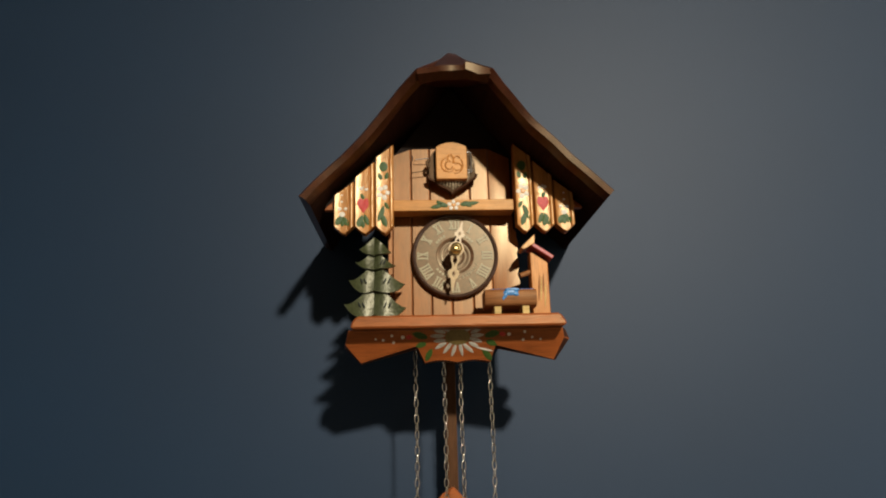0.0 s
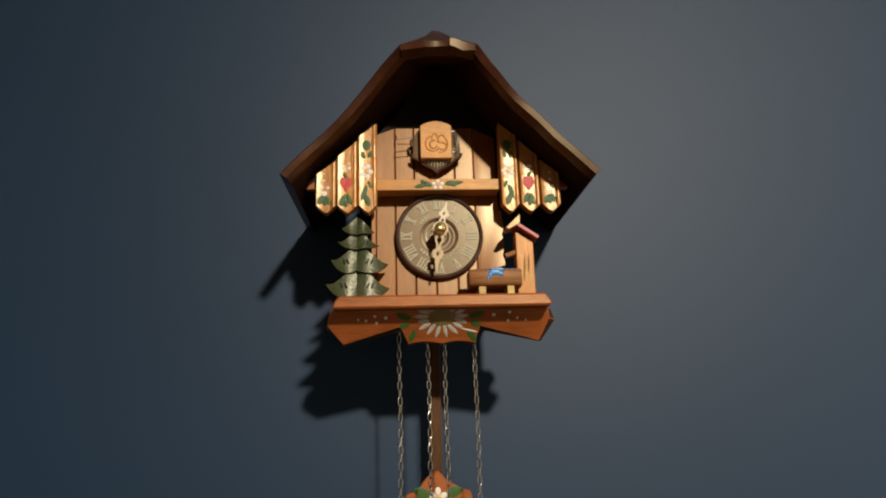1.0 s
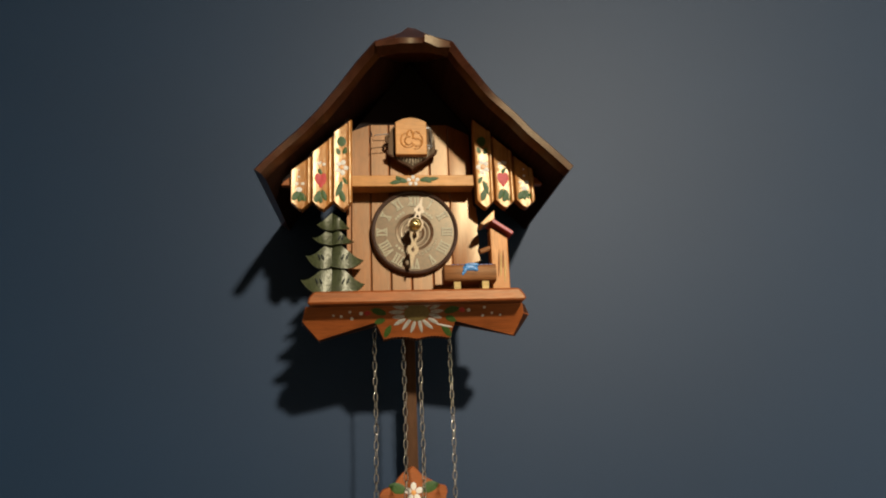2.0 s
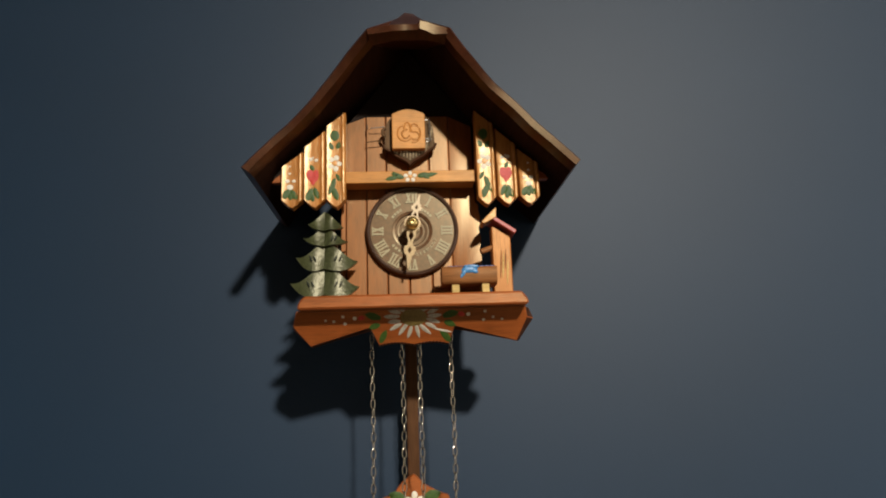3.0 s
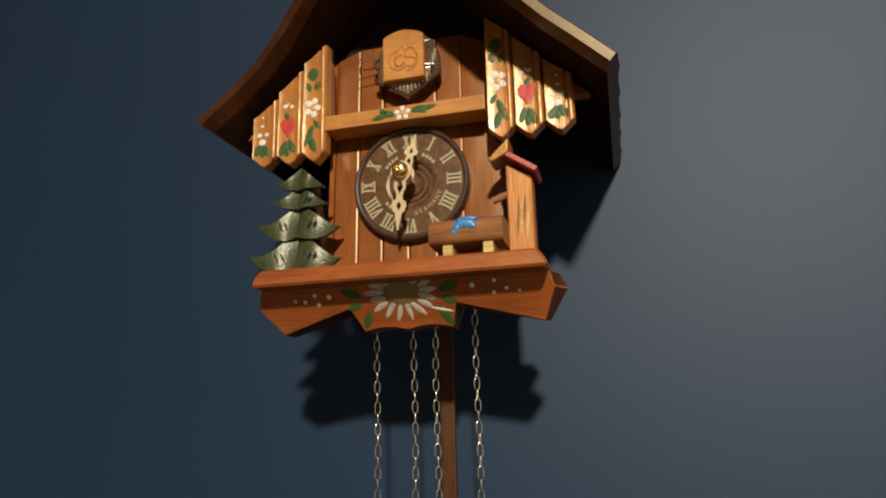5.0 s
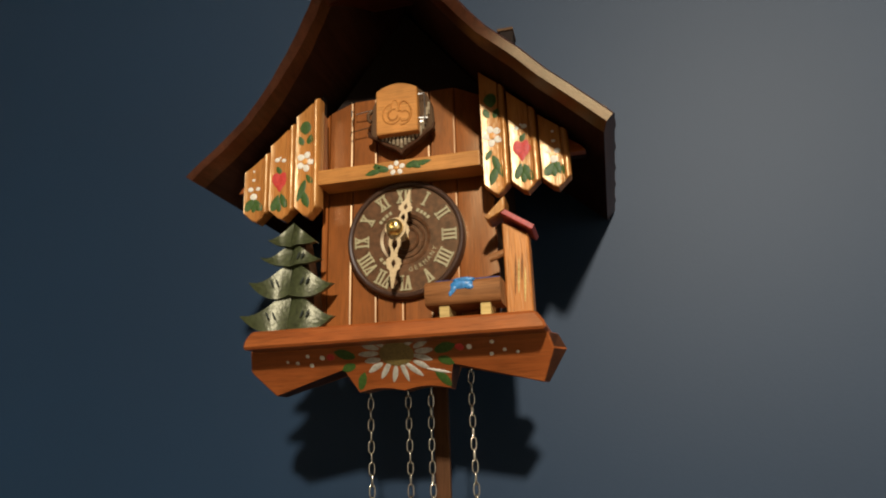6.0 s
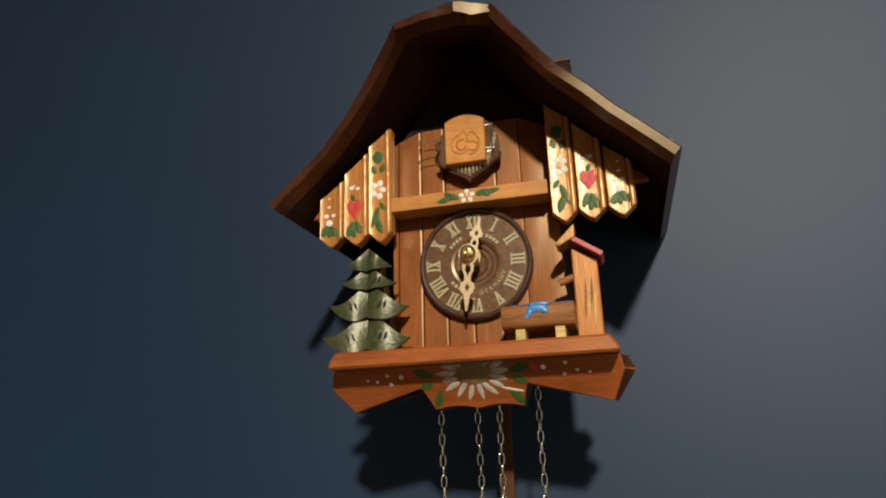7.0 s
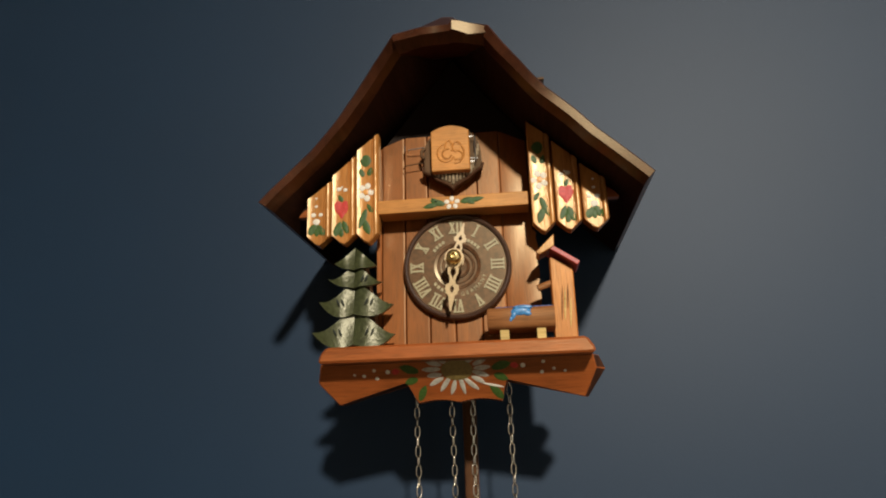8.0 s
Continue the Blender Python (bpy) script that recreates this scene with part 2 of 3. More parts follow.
# the left slope is carved rounder: its outer line and how far forward its front edge stands
SLOPE_LEFT = ((0.0300, 1.8345, -0.1760), (0.0420, 1.8275, -0.1640), (0.0560, 1.8125, -0.1555), (0.0740, 1.7922, -0.1480), (0.0915, 1.7756, -0.1435), (0.1080, 1.7593, -0.1450), (0.1215, 1.7398, -0.1525))
THICK = {-1: 0.0095, 1: 0.0085}


def lean(z):
    """How far forward the roof's front edge stands at a height: it leans out towards the top."""
    return -0.1600 - (z - 1.739) * 0.19


def normals(line):
    out = []
    for i in range(len(line)):
        a, b = line[max(i - 1, 0)], line[min(i + 1, len(line) - 1)]
        d = Vector((b[0] - a[0], b[1] - a[1])).normalized()
        out.append((d.y, -d.x))
    return out


def roof_line(side):
    """Outer line of one slope as rows of x, z and the y of its front edge."""
    if side < 0:
        xs, zs, ys = zip(*SLOPE_LEFT)
        steps = [0.030 + 0.0915 * k / 18 for k in range(19)]
        heights = [float(np.interp(x, xs, zs)) for x in steps]
        heights = [heights[0]] + [(a + 2 * b + c) / 4 for a, b, c in zip(heights, heights[1:], heights[2:])] + [heights[-1]]
        return [(x, z, float(np.interp(x, xs, ys))) for x, z in zip(steps, heights)]
    return [(x, z + 0.0022 * math.sin(math.pi * (x - 0.03) / 0.0915), lean(z)) for x, z in SLOPE]


def roof_z(x, side=1):
    """Height of the roof's outer line over x."""
    x = abs(x)
    if x <= 0.030:
        return 1.8335 + (0.030 - x) * 1.40
    rows = roof_line(side)
    return float(np.interp(x, [r[0] for r in rows], [r[1] for r in rows]))


def slope_part(side):
    """One roof slope: a flared board with a chip-carved front edge."""
    line = [(0.0, 1.8755, -0.128), (0.015, 1.8545, -0.152)] + roof_line(side)
    nor = normals(line)
    rnd = random.Random(5 + side)
    thick = THICK[side]
    bm = bmesh.new()
    rows = []
    for (x, z, edge), (nx, nz) in zip(line, nor):
        cut = x < 0.029
        front = edge if cut else edge + rnd.uniform(-0.0003, 0.0003)
        ix, iz = x + nx * thick, z + nz * thick
        if x == 0.0:
            ix, iz = 0.0, z - thick * 1.6
        elif cut:
            ix, iz = x - 0.004, z - thick * 1.25
        chip = rnd.uniform(0.0012, 0.0018)
        low = rnd.uniform(-0.0004, 0.0004)
        steep = 0.0036 * max(0.0, min(1.0, (z - 1.785) / 0.045))
        a, b = 0.18 * thick, 0.74 * thick
        section = ((x, front + 0.0024, z), (x + nx * a, front, z + nz * a), (x + nx * b, front + (0.0002 if side > 0 else -chip * 0.3) + steep, z + nz * b), (ix + low, front + 0.0085 + chip, iz - low), (ix, -0.002, iz), (x, -0.002, z))
        rows.append([bm.verts.new((side * px, py, pz)) for px, py, pz in section])
    for a, b in zip(rows, rows[1:]):
        for k in range(6):
            # underside faces take the shade-darkened wood
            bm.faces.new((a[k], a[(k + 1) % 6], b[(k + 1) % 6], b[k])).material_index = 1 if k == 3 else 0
    bm.faces.new(rows[0])
    bm.faces.new(rows[-1])
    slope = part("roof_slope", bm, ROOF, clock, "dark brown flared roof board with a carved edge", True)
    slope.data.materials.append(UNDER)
    return slope


slopes = {side: slope_part(side) for side in (-1, 1)}


def hip_part():
    """The half hip over the gable, with a chip-carved front edge that catches the light."""
    bm = bmesh.new()
    xs = (-0.0300, -0.0215, -0.0140, -0.0120, -0.0030, 0.0060, 0.0080, 0.0130, 0.0180, 0.0240, 0.0300)
    back = (0.0045, 0.0026, 0.0008, 0.0, 0.0, 0.0, -0.0011, -0.0002, 0.0008, 0.0022, 0.0042)
    rise = (0.0, 0.0006, 0.0010, 0.0012, 0.0012, 0.0014, 0.0034, 0.0030, 0.0016, 0.0008, 0.0)
    deep = (0.0040, 0.0046, 0.0050, 0.0052, 0.0048, 0.0046, 0.0062, 0.0072, 0.0078, 0.0060, 0.0040)
    rows = []
    for x, off, up, low in zip(xs, back, rise, deep):
        y = lean(1.8335) - 0.0020 + off
        k = 1 - (abs(x) / 0.030) ** 2
        ridge = (x * 0.75, -0.128 - 0.006 * (1 - k), 1.8335 + 0.0425 * k)
        mid = (x * 0.88, (y + ridge[1]) / 2, (1.8335 + ridge[2]) / 2 + 0.0022 * k)
        edge = 1.8332 + up
        rows.append([bm.verts.new(p) for p in (ridge, mid, (x, y + 0.0016, edge + 0.0006), (x, y, edge - 0.0004), (x * 0.97, y + 0.0004, edge - low), (x * 0.90, y + 0.0085, 1.8248 + 0.0016 * k), (x * 0.72, -0.130, 1.8420))])
    for a, b in zip(rows, rows[1:]):
        for k in range(7):
            bm.faces.new((a[k], a[(k + 1) % 7], b[(k + 1) % 7], b[k]))
    bm.faces.new(rows[0])
    bm.faces.new(rows[-1])
    bmesh.ops.remove_doubles(bm, verts=bm.verts, dist=1e-5)
    return part("roof_hip", bm, ROOF, clock, "dark brown carved half hip of the roof", True)


hip_part()


def shingle_mesh():
    """A thin wooden shingle with a rounded lower end: x across, y down the slope, z up from it."""
    bm = bmesh.new()
    outline = [(-0.0155, 0.0), (0.0155, 0.0), (0.0155, 0.0195), (0.0120, 0.0222), (0.0065, 0.0244), (0.0, 0.0250), (-0.0065, 0.0244), (-0.0120, 0.0222), (-0.0155, 0.0195)]
    top = [bm.verts.new((x, y, 0.0006 + 0.0014 * y / 0.025)) for x, y in outline]
    low = [bm.verts.new((x, y, 0.0)) for x, y in outline]
    bm.faces.new(top)
    bm.faces.new(low[::-1])
    for i in range(len(outline)):
        j = (i + 1) % len(outline)
        bm.faces.new((top[i], low[i], low[j], top[j]))
    bmesh.ops.recalc_face_normals(bm, faces=bm.faces)
    me = bpy.data.meshes.new("shingle")
    bm.to_mesh(me)
    bm.free()
    me.materials.append(ROOF)
    return me


def shingles(side):
    """Rows of shingles on one slope, the lowest row hanging over the eave."""
    me = shingle_mesh()
    rnd = random.Random(11)
    for row, x in enumerate((0.034, 0.048, 0.063, 0.082, 0.1022)):
        z, x2 = roof_z(x, side), x + 0.018
        z2 = roof_z(x2, side) if x2 < 0.1215 else z - 0.018 * 0.84
        down = Vector((x2 - x, 0, z2 - z)).normalized()
        count = 5
        for i in range(count):
            y = -0.0175 - (0.0303 if side > 0 else 0.0255) * i - 0.0013 * (i % 2)
            across, dn = Vector((0, 1, 0)), Vector((side * down.x, 0, down.z))
            up = dn.cross(across)
            if up.z < 0:
                up, across = -up, -across
            o = new("shingle", me)
            base = Vector((side * x, y, z)) + up * (0.0004 if side > 0 else -0.0008)
            tilt = rnd.uniform(-0.02, 0.02)
            m = Matrix((across, dn, up)).transposed().to_4x4()
            o.matrix_world = Matrix.Translation(base) @ m @ Matrix.Rotation(tilt, 4, "Z")
            basis = o.matrix_world.copy()
            o.parent = slopes[side]
            o.matrix_basis = basis


for side in (-1, 1):
    shingles(side)

part("chimney", box(0.0570, 0.0660, -0.0760, -0.0620, 1.785, 1.8490, 0.0006), BLACK_AND_SHADE, clock, "small dark wooden chimney")
part("chimney_cap", box(0.0556, 0.0664, -0.0770, -0.0610, 1.8491, 1.8512, 0.0005), CARVED, clock)

# black here is the shade under the roof, put into the colour
part("gable_board", prism([(-0.0515, 1.7775), (0.0515, 1.7775), (0.0515, 1.7890), (0.0300, 1.8165), (0.0, 1.8560), (-0.0300, 1.8165), (-0.0515, 1.7890)], -0.1026, -0.0960), BLACK_AND_SHADE, clock, "gable board coloured black for the shade under the roof")

# front planks under the gable
EDGES = (-0.0546, -0.0508, -0.0350, -0.0193, -0.0028, 0.0145, 0.0305, 0.0528)
for a, b in zip(EDGES, EDGES[1:]):
    lo, hi = a + 0.0001, b - 0.0001
    top = [min(roof_z(x) - 0.0165, 1.7965) for x in (lo, hi)]
    if b == EDGES[-1]:
        edge = [(hi - 0.0024 + 0.0022 * abs(math.sin(math.pi * (z - 1.7020) / 0.0165)) ** 0.6, z) for z in (1.6458 + 0.0018 * k for k in range(43))] + [(hi - 0.0040, 1.7240), (hi - 0.0040, top[1])]
        bm = prism([(lo, 1.6458)] + edge + [(lo, top[0])], FRONT, -0.1028, 0.0004, rounds=2)
        for v in bm.verts:
            if v.co.y < -0.105:
                v.co.y += 0.045 * (v.co.x - lo) + 0.030 * (v.co.z - 1.6700)
        part("plank", bm, PLANK, clock, smooth=True)
        continue
    bm = bmesh.new()
    rows = []
    for u, dip in ((0.0, 0.0016), (0.025, 0.0005), (0.045, 0.0), (0.925, 0.0), (0.972, 0.00025), (0.990, 0.0007), (1.0, 0.0016)):
        x, high = lo + (hi - lo) * u, top[0] + (top[1] - top[0]) * u
        rows.append([bm.verts.new(p) for p in ((x, FRONT + dip - 0.0007, 1.6458), (x, FRONT + dip + 0.030 * (high - 1.6700), high), (x, -0.1020, high), (x, -0.1020, 1.6458))])
    for c, d in zip(rows, rows[1:]):
        for k in range(4):
            bm.faces.new((c[k], c[(k + 1) % 4], d[(k + 1) % 4], d[k]))
    bm.faces.new(rows[0])
    bm.faces.new(rows[-1])
    part("plank", bm, PLANK, clock)

# cross bar over the dial, with a painted flower
bar = part("cross_bar", box(-0.0497, 0.0478, -0.1260, FRONT - 0.0002, 1.7345, 1.7437, 0.0006), BAR, clock, "honey-coloured wooden cross bar")
by = -0.1261
dabs("painted_petal", [(-0.0010 + 0.0035 * math.cos(radians(a)), 1.7390 + 0.0029 * math.sin(radians(a)), 0.0015, 0.0013, a, 0) for a in (18, 90, 162, 234, 306)], by, WHITE, bar)
dabs("painted_flower_centre", [(-0.0010, 1.7390, 0.0012, 0.0010, 0, 0)], by - 0.0002, ORANGE, bar)
dabs("painted_leaf", [(-0.0105, 1.7398, 0.0042, 0.0018, 160, 0.7), (-0.0150, 1.7378, 0.0042, 0.0015, 190, 0.7), (-0.0118, 1.7408, 0.0030, 0.0013, 140, 0.7), (0.0095, 1.7402, 0.0042, 0.0017, 10, 0.7), (0.0148, 1.7405, 0.0042, 0.0014, 8, 0.7), (0.0105, 1.7388, 0.0030, 0.0012, -20, 0.7)], by, LEAF, bar)

# valances: three pointed boards on each side of the gable
VY = -0.1278


def valance_board(side, inner, outer, top_in, top_out, bloom):
    """A pointed moulded board: a hollow beside the left edge, a flat face, a groove and a bead; bloom says which flowers are painted on it."""
    mid = (inner + outer) / 2
    bm = bmesh.new()
    rows = []
    left, right = (inner, outer) if side > 0 else (-outer, -inner)
    high_left, high_right = (top_in, top_out) if side > 0 else (top_out, top_in)
    across = ((0.0, 0.0022), (0.025, 0.0005), (0.05, 0.0), (0.10, 0.00022), (0.16, 0.00043), (0.22, 0.00059), (0.29, 0.00072), (0.38, 0.00078), (0.55, 0.00076), (0.70, 0.00074), (0.735, 0.0017), (0.76, 0.0017), (0.79, 0.0008), (0.83, 0.00035), (0.87, 0.0002), (0.91, 0.00032), (0.95, 0.0008), (0.98, 0.0016), (1.0, 0.0026))
    for u, dip in across:
        x = left + (right - left) * u
        low = 1.7148 + 0.0074 * abs(u - 0.5) * 2
        high = high_left + (high_right - high_left) * u
        front = VY + dip
        rows.append([bm.verts.new((x, y, z)) for y, z in ((front + 0.0005, high), (front, high - 0.0005), (front, low + 0.0006), (front + 0.0006, low), (-0.1185, low), (-0.1185, high))])
    for a, c in zip(rows, rows[1:]):
        for k in range(6):
            bm.faces.new((a[k], a[(k + 1) % 6], c[(k + 1) % 6], c[k]))
    bm.faces.new(rows[0])
    bm.faces.new(rows[-1])
    board = part("valance_board", bm, HONEY, clock, smooth=True)
    m = left + (right - left) * 0.44

    def y(x, z):
        u = min(1.0, max(0.0, (x - left) / (right - left)))
        return VY - 0.00006 + float(np.interp(u, [r[0] for r in across], [r[1] for r in across]))

    def s(rows):
        return [(m + side * x * 0.92, z, rx, rz, turn if side > 0 else 180 - turn, p) for x, z, rx, rz, turn, p in rows]

    if bloom == "rose":
        dabs("painted_petal", s([(0.0036 * math.cos(radians(a)), 1.7502 + 0.0044 * math.sin(radians(a)), 0.0020, 0.0018, a, 0) for a in (40, 112, 184, 256, 328)]), y, WHITE, board)
        dabs("painted_flower_centre", s([(0, 1.7502, 0.0017, 0.0018, 0, 0)]), lambda x, z: y(x, z) - 0.0002, ORANGE, board)
        dabs("painted_leaf", s([(0.0, 1.7722, 0.0036, 0.0030, -90, 0.5), (0.0030, 1.7640, 0.0026, 0.0015, 70, 0.7), (-0.0030, 1.7645, 0.0026, 0.0015, 110, 0.7), (0.0022, 1.7318, 0.0058, 0.0017, -70, 0.6), (-0.0005, 1.7262, 0.0046, 0.0020, -110, 0.6), (-0.0028, 1.7390, 0.0028, 0.0013, 60, 0.7)]), y, LEAF, board)
    elif bloom == "tulip":
        dabs("painted_tulip_petal", s([(-0.0018, 1.7402, 0.0046, 0.0026, -78, 0.3), (0.0020, 1.7402, 0.0046, 0.0026, -102, 0.3), (0.0, 1.7385, 0.0052, 0.0024, -90, 0.6)]), y, RED, board)
        dabs("painted_dot", s([(-0.0024, 1.7528, 0.0013, 0.0011, 0, 0), (0.0022, 1.7536, 0.0015, 0.0012, 0, 0), (0.0002, 1.7548, 0.0007, 0.0006, 0, 0)]), y, WHITE, board)
        dabs("painted_leaf", s([(0.0010, 1.7470, 0.0022, 0.0013, 60, 0.6), (-0.0026, 1.7272, 0.0040, 0.0017, 70, 0.7), (0.0026, 1.7262, 0.0044, 0.0021, 110, 0.7), (0.0002, 1.7235, 0.0026, 0.0014, 90, 0.5)]), y, LEAF, board)
    else:
        dabs("painted_dot", s([(0.0008, 1.7482, 0.0007, 0.0006, 0, 0), (0.0008, 1.7425, 0.0010, 0.0008, 0, 0), (0.0026, 1.7366, 0.0015, 0.0013, 0, 0), (-0.0026, 1.7366, 0.0013, 0.0011, 0, 0), (0.0004, 1.7318, 0.0021, 0.0019, 0, 0)]), y, WHITE, board)
        dabs("painted_leaf", s([(-0.0026, 1.7262, 0.0036, 0.0020, 60, 0.7), (0.0030, 1.7268, 0.0036, 0.0021, 120, 0.7), (0.0, 1.7250, 0.0026, 0.0015, 90, 0.4)]), y, LEAF, board)
    return board


for side in (-1, 1):
    line = [(side * 0.0490, 1.7385), (side * 0.1060, 1.7385), (side * 0.1035, 1.7420), (side * 0.0690, 1.7680), (side * 0.0500, 1.7850)]
    part("valance_backing", prism(line, -0.1182, -0.1120, 0.0004), BASE, clock)
    # added black infill: blocks light under the eave and stands for shade there
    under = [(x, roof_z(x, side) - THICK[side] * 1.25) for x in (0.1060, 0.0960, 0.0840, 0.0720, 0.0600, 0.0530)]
    part("shade_infill", prism([(side * 0.0530, 1.7390), (side * 0.1055, 1.7390)] + [(side * x, z) for x, z in under], -0.1116, -0.1060), BLACK_AND_SHADE, clock)
    valance_board(side, 0.0493, 0.0640, 1.7918, 1.7800, "rose")
    valance_board(side, 0.0646, 0.0806, 1.7770, 1.7630, "tulip")
    valance_board(side, 0.0812, 0.0972, 1.7600, 1.7478, "dots")

# ---- the dial ----
DX, DZ = -0.0003, 1.7000
dial = part("dial", lathe(DX, DZ, [(0, -0.1118), (0.0018, -0.1118), (0.0062, -0.1120), (0.0066, -0.1128), (0.0078, -0.1130), (0.0082, -0.1120), (0.0096, -0.1120), (0.0100, -0.1130), (0.0112, -0.1131), (0.0116, -0.1122), (0.0128, -0.1122), (0.0132, -0.1134), (0.0150, -0.1138), (0.0154, -0.1135), (0.0318, -0.1135), (0.0320, FRONT - 0.0004), (0, FRONT - 0.0004)], 72), DIAL, clock, "round brown glossy dial", True)
part("rim", lathe(DX, DZ, [(0.0318, -0.1136), (0.0324, -0.1150), (0.0334, -0.1155), (0.0344, -0.1150), (0.0352, -0.1135), (0.0352, FRONT - 0.0003), (0.0318, FRONT - 0.0003)], 72), DIALDARK, dial, smooth=True)


def stroke(bm, x0, z0, x1, z1, w, y=-0.0004):
    """A straight raised bar of a numeral in its own plane."""
    d = Vector((x1 - x0, z1 - z0)).normalized() * (w / 2)
    n = Vector((-d.y, d.x))
    a = [(x0 + n.x, z0 + n.y), (x0 - n.x, z0 - n.y), (x1 - n.x, z1 - n.y), (x1 + n.x, z1 + n.y)]
    return prism(a, y, 0.0, 0.0, bm)


def numeral(text):
    """A Roman numeral with slab ends, upright, its foot at z 0; the height is 9 mm."""
    bm, x, h, w = bmesh.new(), 0.0, 0.0088, 0.0013
    wide = {"I": 0.0024, "V": 0.0044, "X": 0.0044}
    x = -sum(wide[c] for c in text) / 2
    for c in text:
        m, q = x + wide[c] / 2, wide[c] / 2 - 0.0004
        if c == "I":
            stroke(bm, m, 0, m, h, w)
        elif c == "V":
            stroke(bm, m, 0.0004, m - q + 0.0003, h, w * 1.1)
            stroke(bm, m, 0.0004, m + q - 0.0003, h, w * 0.7, -0.00046)
        else:
            stroke(bm, m - q + 0.0003, h, m + q - 0.0003, 0, w * 1.1)
            stroke(bm, m - q + 0.0003, 0, m + q - 0.0003, h, w * 0.7, -0.00046)
        for z in (0.0005, h - 0.0005):
            if c != "V" or z > 0.002:
                stroke(bm, m - q - 0.0005, z, m + q + 0.0005, z, 0.0009, -0.00052)
        x += wide[c]
    return bm


for hour, text in enumerate("XII I II III IIII V VI VII VIII IX X XI".split()):
    bm = numeral(text)
    turn = -hour * math.pi / 6
    bmesh.ops.transform(bm, matrix=Matrix.Translation((DX, -0.1136, DZ)) @ Matrix.Rotation(-turn, 4, "Y") @ Matrix.Translation((0, 0, 0.0218)), verts=bm.verts)
    part("numeral", bm, NUMERAL, dial)


def lettering(text, radius, middle, step, size, feet_in):
    """Small raised letters along an arc of the dial; feet_in: feet towards the centre."""
    bm = bmesh.new()
    for i, c in enumerate(text):
        if c == " ":
            continue
        a = radians(middle + (i - (len(text) - 1) / 2) * step * (1 if feet_in else -1))
        cu = bpy.data.curves.new("letter", "FONT")
        cu.body, cu.size, cu.align_x, cu.extrude, cu.resolution_u = c, size, "CENTER", 0.00015, 2
        ob = new("letter", cu)
        me = bpy.data.meshes.new_from_object(ob.evaluated_get(bpy.context.evaluated_depsgraph_get()))
        place = Matrix.Translation((DX + radius * math.sin(a), -0.1137, DZ + radius * math.cos(a)))
        turn = Matrix.Rotation(a + (0 if feet_in else math.pi), 4, "Y") @ Matrix.Rotation(radians(90), 4, "X")
        me.transform(place @ turn)
        bm.from_mesh(me)
        bpy.data.objects.remove(ob)
        bpy.data.curves.remove(cu)
        bpy.data.meshes.remove(me)
    return part("lettering", bm, NUMERAL, dial, "small raised cream letters")


lettering("GERMANY", 0.0200, 142, 9.6, 0.0036, False)
bm = bmesh.new()
for a in (-52, -44, -36, -28, 26, 34, 42, 50, 205, 214, 223, 232):
    k = radians(a)
    c = Vector((DX + 0.0183 * math.sin(k), DZ + 0.0183 * math.cos(k)))
    u, v = Vector((math.cos(k), -math.sin(k))) * 0.0009, Vector((math.sin(k), math.cos(k))) * 0.0010
    prism([tuple(c + u + v), tuple(c - u + v), tuple(c - u - v), tuple(c + u - v)], -0.1138, -0.1134, 0.0, bm)
part("lettering_bars", bm, NUMERAL, dial)

# arbor, pointers and nut
part("arbor", lathe(DX, DZ + 0.0010, [(0, -0.1330), (0.0016, -0.1330), (0.0016, -0.1115), (0, -0.1115)], 16), BRASS, clock, smooth=True)


def pointer(name, turn, y, bend, rows):
    """A flat fretted clock pointer; rows are the way out, the half width and the half width of the hole."""
    bm = bmesh.new()
    m = Matrix.Translation((DX, y, DZ + 0.0010)) @ Matrix.Rotation(radians(turn), 4, "Y")
    for s in (-1, 1):
        ring = []
        for r, out, hole in rows:
            ring.append([bm.verts.new(m @ Vector((s * x, dy + bend * max(0.0, r) / 0.033, r))) for x, dy in ((hole, -0.0005), (out, -0.0005), (out, 0.0005), (hole, 0.0005))])
        for a, b in zip(ring, ring[1:]):
            for k in range(4):
                bm.faces.new((a[k], a[(k + 1) % 4], b[(k + 1) % 4], b[k]))
        bm.faces.new(ring[0])
        bm.faces.new(ring[-1])
    bmesh.ops.remove_doubles(bm, verts=bm.verts, dist=2e-5)
    return part(name, bm, CREAM, clock, "cream fretted plastic clock pointer")


E0 = 0.00001
pointer("hour_pointer", 14, -0.1240, 0.002, [(-0.0060, 0.0006, E0), (-0.0048, 0.0038, E0), (-0.0016, 0.0054, 0.0016), (0.0016, 0.0054, 0.0016), (0.0040, 0.0042, E0), (0.0056, 0.0026, E0), (0.0066, 0.0025, 0.0010), (0.0090, 0.0026, 0.0013), (0.0110, 0.0020, E0), (0.0122, 0.0019, E0), (0.0132, 0.0040, E0), (0.0142, 0.0038, 0.0009), (0.0152, 0.0043, 0.0013), (0.0162, 0.0028, 0.0006), (0.0174, 0.0030, E0), (0.0184, 0.0017, E0), (0.0200, 0.0012, E0), (0.0255, 0.0004, E0)])
